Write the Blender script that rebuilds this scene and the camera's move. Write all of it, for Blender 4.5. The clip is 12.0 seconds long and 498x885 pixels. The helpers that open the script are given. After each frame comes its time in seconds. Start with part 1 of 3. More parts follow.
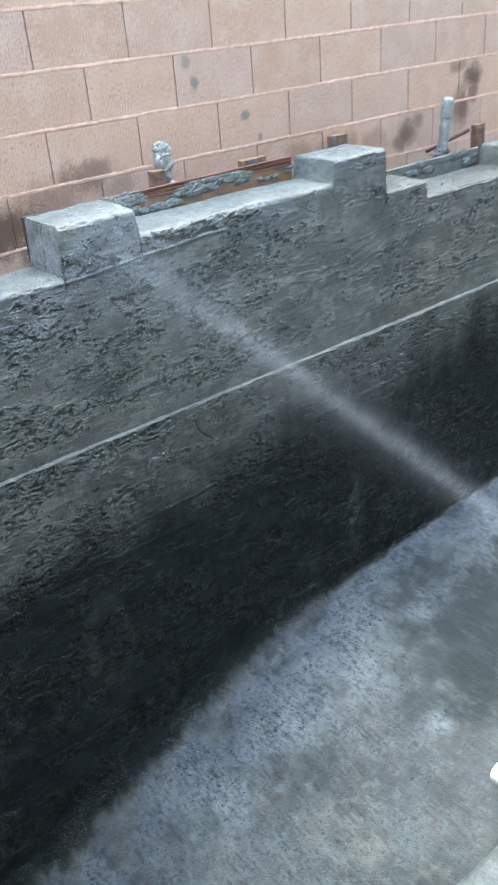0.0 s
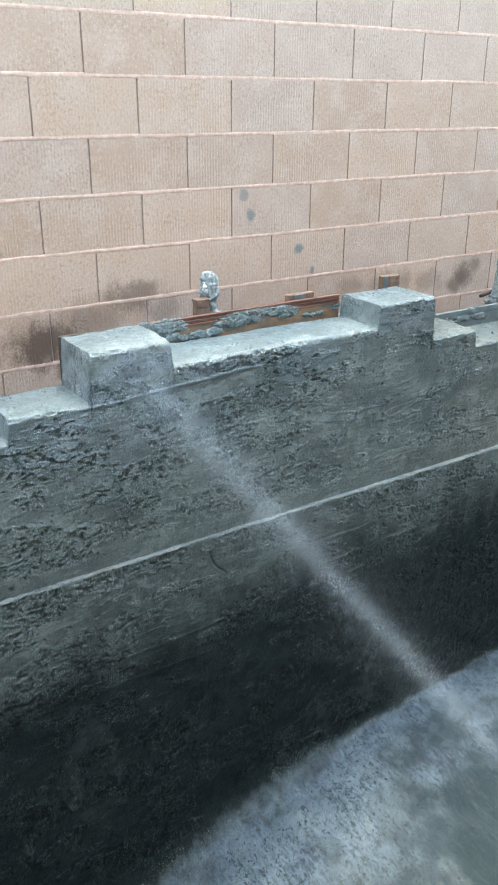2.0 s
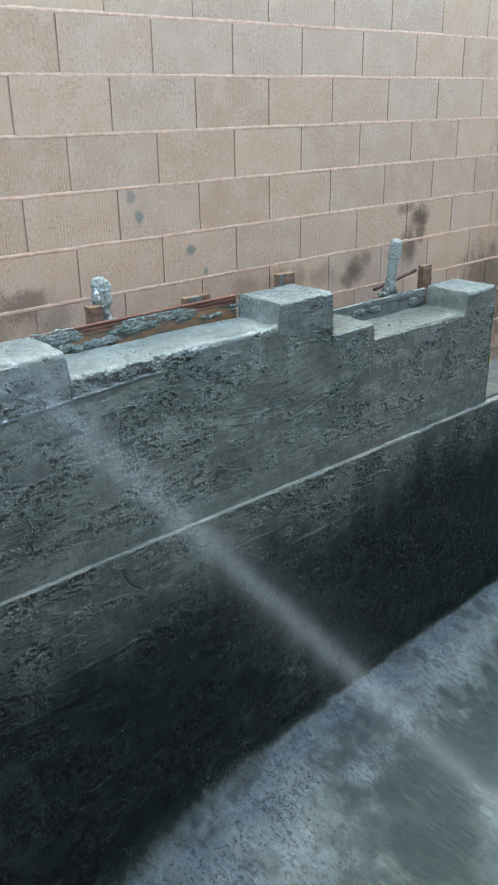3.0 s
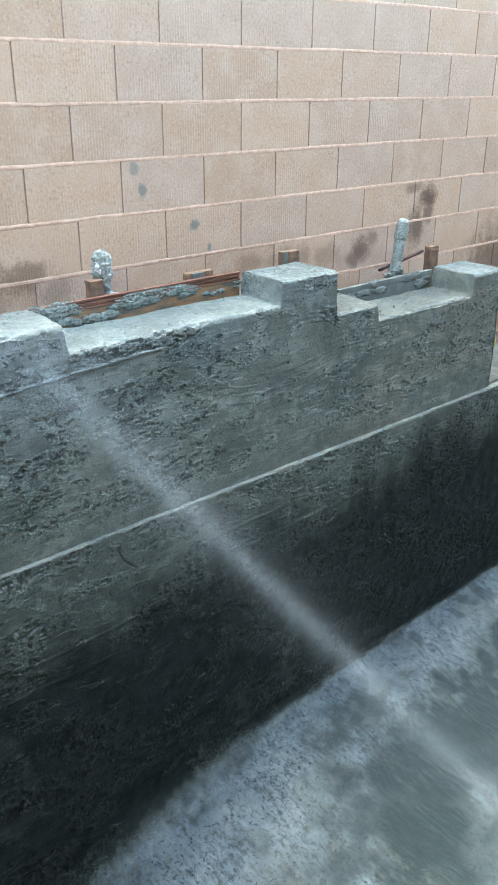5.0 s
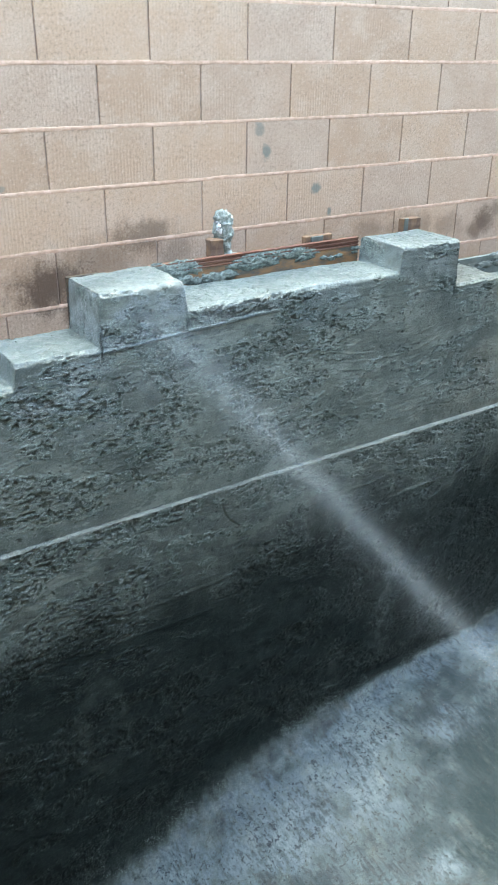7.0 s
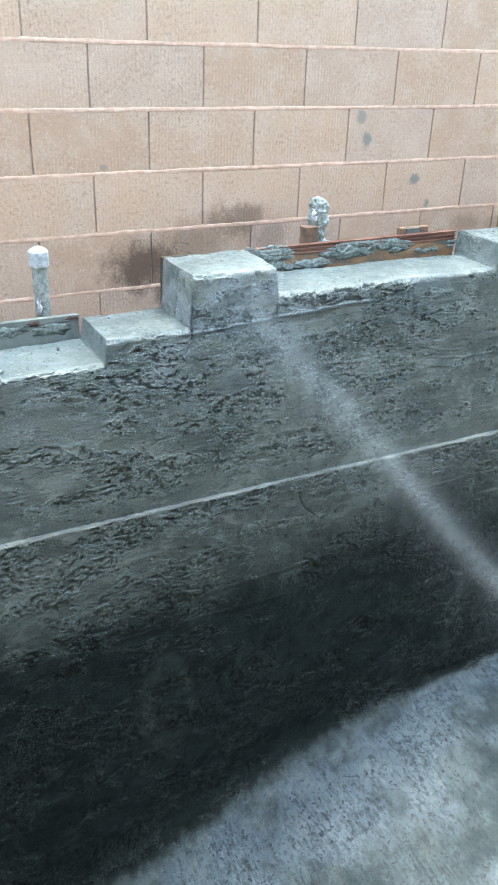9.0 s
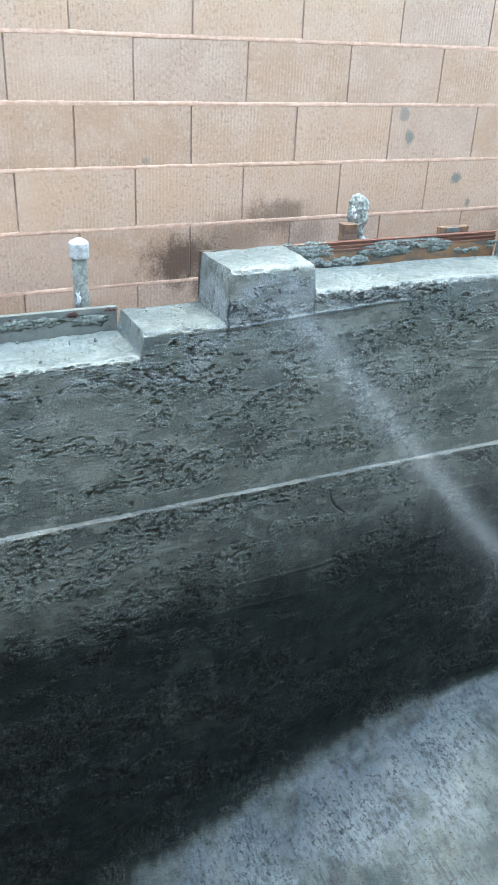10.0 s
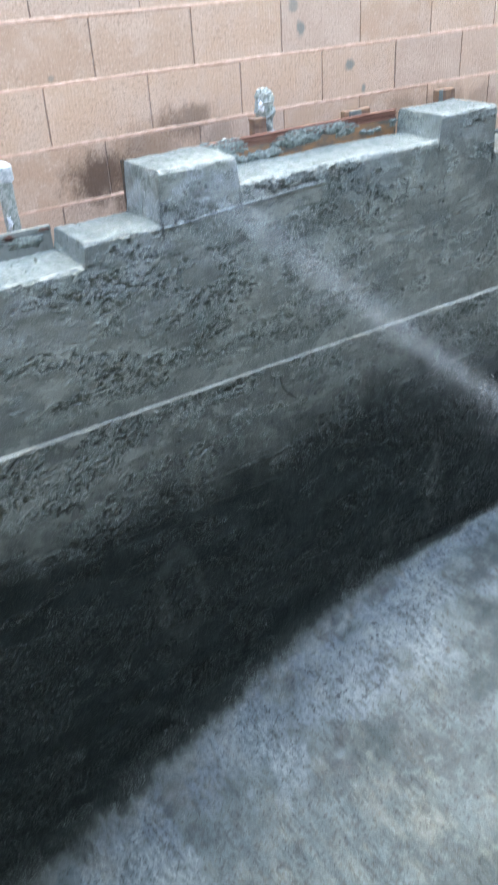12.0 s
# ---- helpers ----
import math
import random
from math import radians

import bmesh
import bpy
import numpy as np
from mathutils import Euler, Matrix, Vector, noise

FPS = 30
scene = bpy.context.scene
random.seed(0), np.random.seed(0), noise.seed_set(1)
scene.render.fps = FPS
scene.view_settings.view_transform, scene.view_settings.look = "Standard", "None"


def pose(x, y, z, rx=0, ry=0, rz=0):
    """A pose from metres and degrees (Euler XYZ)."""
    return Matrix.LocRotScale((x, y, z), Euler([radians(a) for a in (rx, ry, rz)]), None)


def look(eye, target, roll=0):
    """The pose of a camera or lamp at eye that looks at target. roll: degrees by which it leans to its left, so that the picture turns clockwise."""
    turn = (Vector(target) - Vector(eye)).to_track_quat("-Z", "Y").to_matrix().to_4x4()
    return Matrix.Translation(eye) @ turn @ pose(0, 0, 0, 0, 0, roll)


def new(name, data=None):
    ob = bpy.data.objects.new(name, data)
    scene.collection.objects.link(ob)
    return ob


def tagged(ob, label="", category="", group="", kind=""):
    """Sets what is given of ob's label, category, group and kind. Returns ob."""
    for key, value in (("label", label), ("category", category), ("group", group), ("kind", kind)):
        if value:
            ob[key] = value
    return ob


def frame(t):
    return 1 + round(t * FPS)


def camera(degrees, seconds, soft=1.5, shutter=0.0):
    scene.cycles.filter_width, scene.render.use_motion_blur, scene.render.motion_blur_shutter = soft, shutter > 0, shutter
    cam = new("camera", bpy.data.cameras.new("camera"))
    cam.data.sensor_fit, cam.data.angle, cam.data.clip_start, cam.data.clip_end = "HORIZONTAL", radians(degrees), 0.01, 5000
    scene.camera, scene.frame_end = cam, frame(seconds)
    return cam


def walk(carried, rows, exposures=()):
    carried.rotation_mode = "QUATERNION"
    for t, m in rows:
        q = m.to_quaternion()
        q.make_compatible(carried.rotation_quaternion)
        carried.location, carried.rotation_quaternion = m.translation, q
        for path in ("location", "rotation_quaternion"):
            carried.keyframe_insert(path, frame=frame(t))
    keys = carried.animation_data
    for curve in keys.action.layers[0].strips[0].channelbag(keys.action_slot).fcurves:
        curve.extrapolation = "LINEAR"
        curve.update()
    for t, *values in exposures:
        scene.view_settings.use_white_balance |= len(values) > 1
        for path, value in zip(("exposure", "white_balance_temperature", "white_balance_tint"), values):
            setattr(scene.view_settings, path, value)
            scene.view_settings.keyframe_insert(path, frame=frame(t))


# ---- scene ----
cam = camera(34.0, 12.0, soft=1.1, shutter=0.4)
PATH = [
    (0, (-2.031, -3.014, 2.999), (-0.984, -1.613, 2.029), -4.8),
    (0.5, (-2.18, -3.057, 3.028), (-0.999, -1.732, 2.107), -2.6),
    (1, (-2.174, -3.047, 3.009), (-0.983, -1.74, 2.075), -3.0),
    (1.3, (-2.08, -3.021, 3.082), (-0.874, -1.674, 2.227), -0.4),
    (1.5, (-1.984, -2.984, 3.059), (-0.82, -1.559, 2.275), 0.7),
    (2, (-1.851, -2.923, 3.131), (-0.832, -1.39, 2.351), 0.3),
    (2.3, (-1.828, -2.925, 3.089), (-0.744, -1.402, 2.379), -0.6),
    (2.5, (-1.813, -2.867, 3.136), (-0.682, -1.39, 2.402), -0.4),
    (3, (-1.818, -2.827, 3.101), (-0.6, -1.441, 2.329), -0.9),
    (3.2, (-1.801, -2.821, 3.083), (-0.583, -1.44, 2.302), -1.2),
    (4.8, (-1.788, -2.815, 3.084), (-0.597, -1.433, 2.266), 0.0),
    (5, (-1.793, -2.805, 3.089), (-0.59, -1.433, 2.27), 0.4),
    (5.5, (-1.799, -2.813, 3.084), (-0.603, -1.427, 2.279), 1.5),
    (6, (-1.817, -2.795, 3.081), (-0.682, -1.362, 2.269), 2.3),
    (6.5, (-1.827, -2.805, 3.068), (-0.773, -1.332, 2.218), 1.2),
    (7, (-1.846, -2.801, 3.064), (-0.847, -1.31, 2.182), 0.8),
    (7.2, (-1.854, -2.815, 3.072), (-0.881, -1.315, 2.176), 1.1),
    (9, (-1.878, -2.785, 3.06), (-1.034, -1.218, 2.148), 2.2),
    (9.5, (-1.893, -2.78, 3.062), (-1.094, -1.192, 2.145), 3.0),
    (10, (-1.891, -2.785, 3.061), (-1.113, -1.191, 2.137), 2.9),
    (10.5, (-1.884, -2.795, 3.07), (-1.086, -1.202, 2.162), 1.8),
    (11, (-1.893, -2.797, 3.08), (-1.046, -1.211, 2.204), -0.5),
    (11.5, (-1.934, -2.831, 3.035), (-1.002, -1.312, 2.127), -2.4),
    (12, (-2.091, -2.92, 2.955), (-1.185, -1.467, 1.921), -3.6),
]
walk(cam, [(t, look(eye, target, roll)) for t, eye, target, roll in PATH], [(0.0, 3.9, 6900, 5), (0.5, 4.05, 6900, 2), (1.0, 4.05, 6900, 0), (1.5, 3.95, 6900, -2), (2.0, 3.9, 6900, -2), (2.5, 3.55, 6900, -4), (3.0, 3.45, 6900, -4), (5.0, 3.85, 6900, -4), (6.0, 3.82, 6900, -6), (7.0, 3.93, 6900, -5), (9.0, 4.05, 6900, -3), (11.0, 4.0, 6900, -2), (11.5, 3.87, 6900, -6), (12.0, 4.1, 6900, 4)])

# ---- light: open shade under a bright sky ----
SUN_UP, SUN_TURN = 68.0, 25.0
world = bpy.data.worlds.new("sky")
scene.world = world
world.use_nodes = True
sky = world.node_tree.nodes.new("ShaderNodeTexSky")
sky.sky_type, sky.sun_disc = "NISHITA", False
sky.sun_elevation, sky.sun_rotation = radians(SUN_UP), radians(SUN_TURN)
sky.air_density, sky.dust_density, sky.ozone_density = 1.0, 3.0, 1.0
back = world.node_tree.nodes["Background"]
world.node_tree.links.new(sky.outputs[0], back.inputs[0])
back.inputs[1].default_value = 0.15
sun = bpy.data.lights.new("sun", "SUN")
sun.energy, sun.angle, sun.color = 0.5, radians(40), (1.0, 0.98, 0.95)
sun_ob = new("sun", sun)
sun_ob.matrix_world = look((0, 0, 9), Vector((0, 0, 9)) - Vector((math.sin(radians(SUN_TURN)) * math.cos(radians(SUN_UP)), math.cos(radians(SUN_TURN)) * math.cos(radians(SUN_UP)), math.sin(radians(SUN_UP)))))


# ---- noise on arrays of places ----
def lattice(h):
    """A value from -1 to 1 for each whole number, thoroughly stirred."""
    h = (h ^ (h >> np.uint32(13))) * np.uint32(1103515245)
    h = (h ^ (h >> np.uint32(15))) * np.uint32(668265263)
    return ((h ^ (h >> np.uint32(16))) & np.uint32(0xFFFFFF)).astype(np.float32) * np.float32(1 / 0x7FFFFF) - np.float32(1)


def cloud(p, seed=0):
    """Value noise, -1 to 1, of an array of places."""
    base = np.floor(p)
    f = (p - base).astype(np.float32)
    u = f * f * f * (f * (f * 6 - 15) + 10)
    whole = base.astype(np.int64).astype(np.uint32)
    x, y, z = (whole[..., a] * np.uint32(k) for a, k in enumerate((374761393, 668265263, 1274126177)))
    x = x + np.uint32(seed * 974634777 % 2 ** 32)
    row = []
    for c in (0, 1):
        for b in (0, 1):
            h = x + (y + np.uint32(668265263 * b)) + (z + np.uint32(1274126177 * c))
            lo, hi = lattice(h), lattice(h + np.uint32(374761393))
            row.append(lo + (hi - lo) * u[..., 0])
    near, far = row[0] + (row[1] - row[0]) * u[..., 1], row[2] + (row[3] - row[2]) * u[..., 1]
    return near + (far - near) * u[..., 2]


def fbm(p, scale, octaves=4, seed=0):
    q, out, amp = p * np.array(scale, float), 0.0, 1.0
    for o in range(octaves):
        out = out + amp * cloud(q + 17.3 * o, seed + o)
        q, amp = q * 2.03, amp * 0.5
    return out


def smooth(a, lo, hi):
    t = np.clip((a - lo) / (hi - lo), 0, 1)
    return t * t * (3 - 2 * t)


# ---- materials ----
def material(name):
    m = bpy.data.materials.new(name)
    m.use_nodes = True
    t = m.node_tree
    return m, t, t.nodes["Principled BSDF"]


def node(t, kind, inputs=(), **props):
    n = t.nodes.new(kind)
    for key, value in props.items():
        setattr(n, key, value)
    for key, value in dict(inputs).items():
        if isinstance(value, bpy.types.NodeSocket):
            t.links.new(value, n.inputs[key])
        else:
            n.inputs[key].default_value = value
    return n


def place(t, scale=(1, 1, 1)):
    geo = node(t, "ShaderNodeNewGeometry")
    return node(t, "ShaderNodeVectorMath", {0: geo.outputs["Position"], 1: scale}, operation="MULTIPLY").outputs[0]


def noise_tex(t, vec, scale, detail=4.0, rough=0.6):
    return node(t, "ShaderNodeTexNoise", {"Vector": vec, "Scale": scale, "Detail": detail, "Roughness": rough}).outputs["Fac"]


def ramp(t, fac, lo, hi, a=0.0, b=1.0):
    return node(t, "ShaderNodeMapRange", {"Value": fac, "From Min": lo, "From Max": hi, "To Min": a, "To Max": b}, interpolation_type="SMOOTHSTEP").outputs[0]


def maths(t, op, a, b=0.0):
    return node(t, "ShaderNodeMath", {0: a, 1: b, 2: 1.0}, operation=op).outputs[0]


def mix(t, fac, a, b):
    n = node(t, "ShaderNodeMix", data_type="RGBA")
    for key, value in (("Factor_Float", fac), ("A_Color", a), ("B_Color", b)):
        s = next(q for q in n.inputs if q.identifier == key)
        if isinstance(value, bpy.types.NodeSocket):
            t.links.new(value, s)
        else:
            s.default_value = value if key == "Factor_Float" else (*value, 1.0)[:4]
    return next(q for q in n.outputs if q.identifier == "Result_Color")


def bump(t, bsdf, *layers):
    normal = None
    for height, strength, distance in layers:
        n = node(t, "ShaderNodeBump", {"Height": height, "Strength": strength, "Distance": distance})
        if normal is not None:
            t.links.new(normal, n.inputs["Normal"])
        normal = n.outputs[0]
    t.links.new(normal, bsdf.inputs["Normal"])


def shotcrete():
    """Green-grey wet sprayed concrete; the mesh says where it is torn, soaked with shade painted in, and where cement
    film has dried pale.
    """
    m, t, b = material("shotcrete")
    torn = node(t, "ShaderNodeAttribute", attribute_name="torn").outputs["Fac"]
    pale = node(t, "ShaderNodeAttribute", attribute_name="pale").outputs["Fac"]
    soak_shade = node(t, "ShaderNodeAttribute", attribute_name="soak_shade").outputs["Fac"]
    wash = node(t, "ShaderNodeAttribute", attribute_name="wash").outputs["Fac"]
    damp = node(t, "ShaderNodeAttribute", attribute_name="damp").outputs["Fac"]
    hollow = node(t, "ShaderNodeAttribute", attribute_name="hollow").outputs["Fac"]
    bloom = node(t, "ShaderNodeAttribute", attribute_name="bloom").outputs["Fac"]
    mud = node(t, "ShaderNodeAttribute", attribute_name="mud").outputs["Fac"]
    film = node(t, "ShaderNodeAttribute", attribute_name="film").outputs["Fac"]
    p = place(t)
    long = place(t, (0.62, 1.0, 1.2))
    blotch = noise_tex(t, p, 3.1, 5, 0.62)
    patch = noise_tex(t, long, 9.0, 7, 0.72)
    grain = noise_tex(t, p, 380.0, 2, 0.7)
    pits = noise_tex(t, place(t, (0.72, 1.0, 1.15)), 105.0, 4, 0.6)
    crumbs = noise_tex(t, p, 210.0, 3, 0.65)
    fleck = node(t, "ShaderNodeAttribute", attribute_name="fleck").outputs["Fac"]
    scratch = noise_tex(t, place(t, (14.0, 90.0, 170.0)), 1.0, 3, 0.6)
    brush = noise_tex(t, place(t, (95.0, 9.0, 60.0)), 1.0, 4, 0.65)
    specks = noise_tex(t, p, 44.0, 4, 0.6)
    # damp concrete: green-grey where torn, flat brown-grey skins where the trowel closed it
    open_ = ramp(t, torn, 0.12, 0.5)
    body = mix(t, ramp(t, blotch, 0.36, 0.64), (0.112, 0.141, 0.124), (0.192, 0.222, 0.194))
    skin = mix(t, ramp(t, blotch, 0.38, 0.62), (0.092, 0.107, 0.096), (0.142, 0.158, 0.137))
    skin = mix(t, ramp(t, patch, 0.53, 0.55, 0.0, 0.5), skin, (0.20, 0.222, 0.192))
    wet = mix(t, open_, skin, body)
    wet = mix(t, ramp(t, patch, 0.545, 0.56, 0.0, 0.4), wet, (0.24, 0.268, 0.235))
    wet = mix(t, ramp(t, patch, 0.44, 0.42, 0.0, 0.5), wet, (0.075, 0.092, 0.085))
    wet = mix(t, maths(t, "MULTIPLY", mud, 0.55), wet, mix(t, ramp(t, patch, 0.42, 0.58), (0.150, 0.143, 0.112), (0.235, 0.225, 0.178)))
    wet = mix(t, maths(t, "MULTIPLY", bloom, ramp(t, patch, 0.36, 0.56, 0.35, 1.0)), wet, mix(t, ramp(t, crumbs, 0.42, 0.60), (0.175, 0.205, 0.205), (0.31, 0.35, 0.352)))
    # near-black tone holds the lower wall's shade as well as its wetness
    wet = mix(t, soak_shade, wet, mix(t, ramp(t, patch, 0.4, 0.6), (0.006, 0.0095, 0.009), (0.0145, 0.0205, 0.0195)))
    # dried film: pale blue-grey with brush marks and dark specks
    dry = mix(t, ramp(t, blotch, 0.38, 0.60), (0.019, 0.031, 0.038), (0.036, 0.056, 0.067))
    streak = maths(t, "MULTIPLY", ramp(t, brush, 0.49, 0.60), ramp(t, noise_tex(t, p, 5.0, 3, 0.5), 0.42, 0.58, 0.3, 0.9))
    dry = mix(t, streak, dry, (0.011, 0.017, 0.021))
    dry = mix(t, ramp(t, noise_tex(t, p, 16.0, 6, 0.72), 0.53, 0.62, 0.0, 0.35), dry, (0.075, 0.105, 0.118))
    dry = mix(t, ramp(t, noise_tex(t, p, 22.0, 6, 0.75), 0.44, 0.36, 0.0, 0.5), dry, (0.03, 0.04, 0.045))
    dry = mix(t, ramp(t, specks, 0.575, 0.595, 0.0, 0.85), dry, (0.02, 0.026, 0.029))
    flecks = maths(t, "MULTIPLY", fleck, ramp(t, noise_tex(t, place(t, (1.0, 0.6, 1.0)), 62.0, 6, 0.7), 0.565, 0.59, 0.0, 0.95))
    dry = mix(t, maths(t, "MULTIPLY", damp, 1.0), dry, mix(t, streak, (0.009, 0.0185, 0.0225), (0.019, 0.032, 0.037)))
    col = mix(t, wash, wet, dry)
    chalk = mix(t, ramp(t, patch, 0.40, 0.60), (0.078, 0.106, 0.112), (0.122, 0.158, 0.164))
    chalk = mix(t, ramp(t, crumbs, 0.45, 0.39, 0.0, 0.45), chalk, (0.06, 0.08, 0.082))
    chalk = mix(t, ramp(t, crumbs, 0.54, 0.60, 0.0, 0.5), chalk, (0.21, 0.262, 0.27))
    col = mix(t, pale, col, chalk)
    col = mix(t, maths(t, "MULTIPLY", film, 0.8), col, mix(t, ramp(t, patch, 0.4, 0.6), (0.050, 0.060, 0.055), (0.085, 0.098, 0.088)))
    bare = maths(t, "MULTIPLY", wash, maths(t, "MULTIPLY_ADD", damp, -0.92))
    scour = noise_tex(t, place(t, (1.0, 0.4, 0.6)), 60.0, 5, 0.7)
    near = maths(t, "MULTIPLY", bare, maths(t, "MULTIPLY", ramp(t, fleck, 0.0, 0.6, 0.10, 1.0), ramp(t, scour, 0.38, 0.58, 0.1, 0.9)))
    col = mix(t, near, col, mix(t, ramp(t, blotch, 0.4, 0.6), (0.074, 0.103, 0.130), (0.108, 0.142, 0.164)))
    col = mix(t, flecks, col, (0.010, 0.016, 0.026))
    dust = noise_tex(t, p, 68.0, 5, 0.62)
    col = mix(t, maths(t, "MULTIPLY", wash, ramp(t, dust, 0.605, 0.63, 0.0, 0.85)), col, (0.010, 0.014, 0.018))
    # pale crumbs; on the dark lower wall their colour paints in glints of facets
    col = mix(t, maths(t, "MULTIPLY", ramp(t, crumbs, 0.555, 0.61, 0.0, 0.9), maths(t, "MULTIPLY", maths(t, "MAXIMUM", open_, 0.3), maths(t, "MULTIPLY_ADD", maths(t, "MAXIMUM", wash, pale), -0.9))), col, mix(t, soak_shade, (0.36, 0.41, 0.375), (0.15, 0.182, 0.172)))
    col = mix(t, ramp(t, grain, 0.42, 0.3, 0.0, 0.45), col, (0.045, 0.055, 0.055))
    # pit shade painted in: mesh hollows and fine noise pits go near black
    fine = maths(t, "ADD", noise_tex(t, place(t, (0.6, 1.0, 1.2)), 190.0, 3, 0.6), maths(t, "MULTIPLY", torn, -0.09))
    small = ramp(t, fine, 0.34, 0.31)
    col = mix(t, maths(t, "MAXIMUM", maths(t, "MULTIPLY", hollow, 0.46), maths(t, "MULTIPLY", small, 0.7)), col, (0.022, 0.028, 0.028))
    t.links.new(col, b.inputs["Base Color"])
    gloss = ramp(t, noise_tex(t, p, 24.0, 4), 0.3, 0.7, 0.30, 0.60)
    t.links.new(gloss, b.inputs["Roughness"])
    t.links.new(maths(t, "MULTIPLY", ramp(t, maths(t, "MAXIMUM", soak_shade, wash), 0.3, 1.0, 0.5, 0.2), maths(t, "MULTIPLY_ADD", damp, -0.5)), b.inputs["Specular IOR Level"])
    grit = ramp(t, fine, 0.28, 0.36)
    bump(t, b, (maths(t, "MULTIPLY", pits, ramp(t, torn, 0.1, 0.6, 0.25, 1.0)), 0.75, 0.008), (grit, 0.8, 0.003), (crumbs, 0.7, 0.003), (scratch, 0.28, 0.003), (grain, 0.3, 0.001))
    return m


def block_face():
    """Tan split-faced block with fine upright combing, damp stains low on the wall."""
    m, t, b = material("tan_block")
    p = place(t)
    info = node(t, "ShaderNodeObjectInfo").outputs["Random"]
    tone = mix(t, info, (0.52, 0.342, 0.227), (0.62, 0.417, 0.28))
    tone = mix(t, ramp(t, node(t, "ShaderNodeTexWhiteNoise", {"W": info}, noise_dimensions="1D").outputs["Value"], 0.45, 0.8, 0.0, 0.5), tone, (0.53, 0.39, 0.30))
    cloudy = noise_tex(t, p, 7.0, 5, 0.6)
    tone = mix(t, ramp(t, cloudy, 0.42, 0.66, 0.0, 0.55), tone, (0.64, 0.47, 0.35))
    tone = mix(t, ramp(t, noise_tex(t, p, 26.0, 5, 0.7), 0.56, 0.72, 0.0, 0.3), tone, (0.42, 0.28, 0.19))
    speck = noise_tex(t, place(t, (0.85, 1.0, 0.7)), 115.0, 6, 0.78)
    rough = ramp(t, noise_tex(t, p, 3.4, 4, 0.6), 0.36, 0.62, 0.25, 1.0)
    grains = noise_tex(t, p, 300.0, 3, 0.7)
    tone = mix(t, maths(t, "MULTIPLY", rough, ramp(t, speck, 0.535, 0.63, 0.0, 0.75)), tone, (0.25, 0.17, 0.115))
    tone = mix(t, ramp(t, grains, 0.53, 0.64, 0.0, 0.6), tone, (0.30, 0.205, 0.14))
    tone = mix(t, ramp(t, speck, 0.45, 0.38, 0.0, 0.5), tone, (0.74, 0.57, 0.44))
    wobble = noise_tex(t, p, 5.0, 2)
    comb = node(t, "ShaderNodeTexWave", {"Vector": p, "Scale": 25.0, "Distortion": 0.9, "Detail": 2.0, "Detail Scale": 4.0}, wave_type="BANDS", bands_direction="X").outputs["Fac"]
    # groove shade put faintly into the tone, since bump alone shows little
    tone = mix(t, maths(t, "MULTIPLY", ramp(t, comb, 0.45, 0.1, 0.0, 0.05), ramp(t, wobble, 0.35, 0.55, 0.25, 1.0)), tone, (0.26, 0.165, 0.11))
    damp = None
    edge = maths(t, "ADD", maths(t, "MULTIPLY", noise_tex(t, place(t, (1.4, 1.0, 1.0)), 11.0, 6, 0.7), 0.62), maths(t, "MULTIPLY", noise_tex(t, p, 120.0, 3, 0.7), 0.38))
    for x, z, w, h, force in STAINS:
        d = node(t, "ShaderNodeVectorMath", {0: p, 1: (x, 0, z)}, operation="SUBTRACT").outputs[0]
        d = node(t, "ShaderNodeVectorMath", {0: d, 1: (1 / w, 0, 1 / h)}, operation="MULTIPLY").outputs[0]
        d = node(t, "ShaderNodeVectorMath", {0: d}, operation="LENGTH").outputs["Value"]
        d = maths(t, "ADD", d, maths(t, "MULTIPLY", maths(t, "SUBTRACT", edge, 0.5), 3.0))
        d = ramp(t, d, 1.2, 0.3, 0.0, force)
        damp = d if damp is None else maths(t, "MAXIMUM", damp, d)
    tone = mix(t, damp, tone, (0.088, 0.053, 0.034))
    mess = None
    for x, z, w, h, force in SPLASHES:
        d = node(t, "ShaderNodeVectorMath", {0: p, 1: (x, 0, z)}, operation="SUBTRACT").outputs[0]
        d = node(t, "ShaderNodeVectorMath", {0: d, 1: (1 / w, 0, 1 / h)}, operation="MULTIPLY").outputs[0]
        d = node(t, "ShaderNodeVectorMath", {0: d}, operation="LENGTH").outputs["Value"]
        d = maths(t, "ADD", d, maths(t, "MULTIPLY", maths(t, "SUBTRACT", noise_tex(t, p, 45.0, 4, 0.6), 0.5), 1.6))
        d = ramp(t, d, 1.1, 0.5, 0.0, force)
        mess = d if mess is None else maths(t, "MAXIMUM", mess, d)
    tone = mix(t, mess, tone, (0.20, 0.215, 0.185))
    t.links.new(tone, b.inputs["Base Color"])
    b.inputs["Roughness"].default_value = 0.88
    b.inputs["Specular IOR Level"].default_value = 0.25
    comb = maths(t, "MULTIPLY", comb, ramp(t, wobble, 0.38, 0.62))
    bump(t, b, (comb, 0.17, 0.002), (maths(t, "MULTIPLY", speck, rough), 0.6, 0.003), (grains, 0.55, 0.0018), (noise_tex(t, p, 60.0, 4), 0.3, 0.004))
    return m


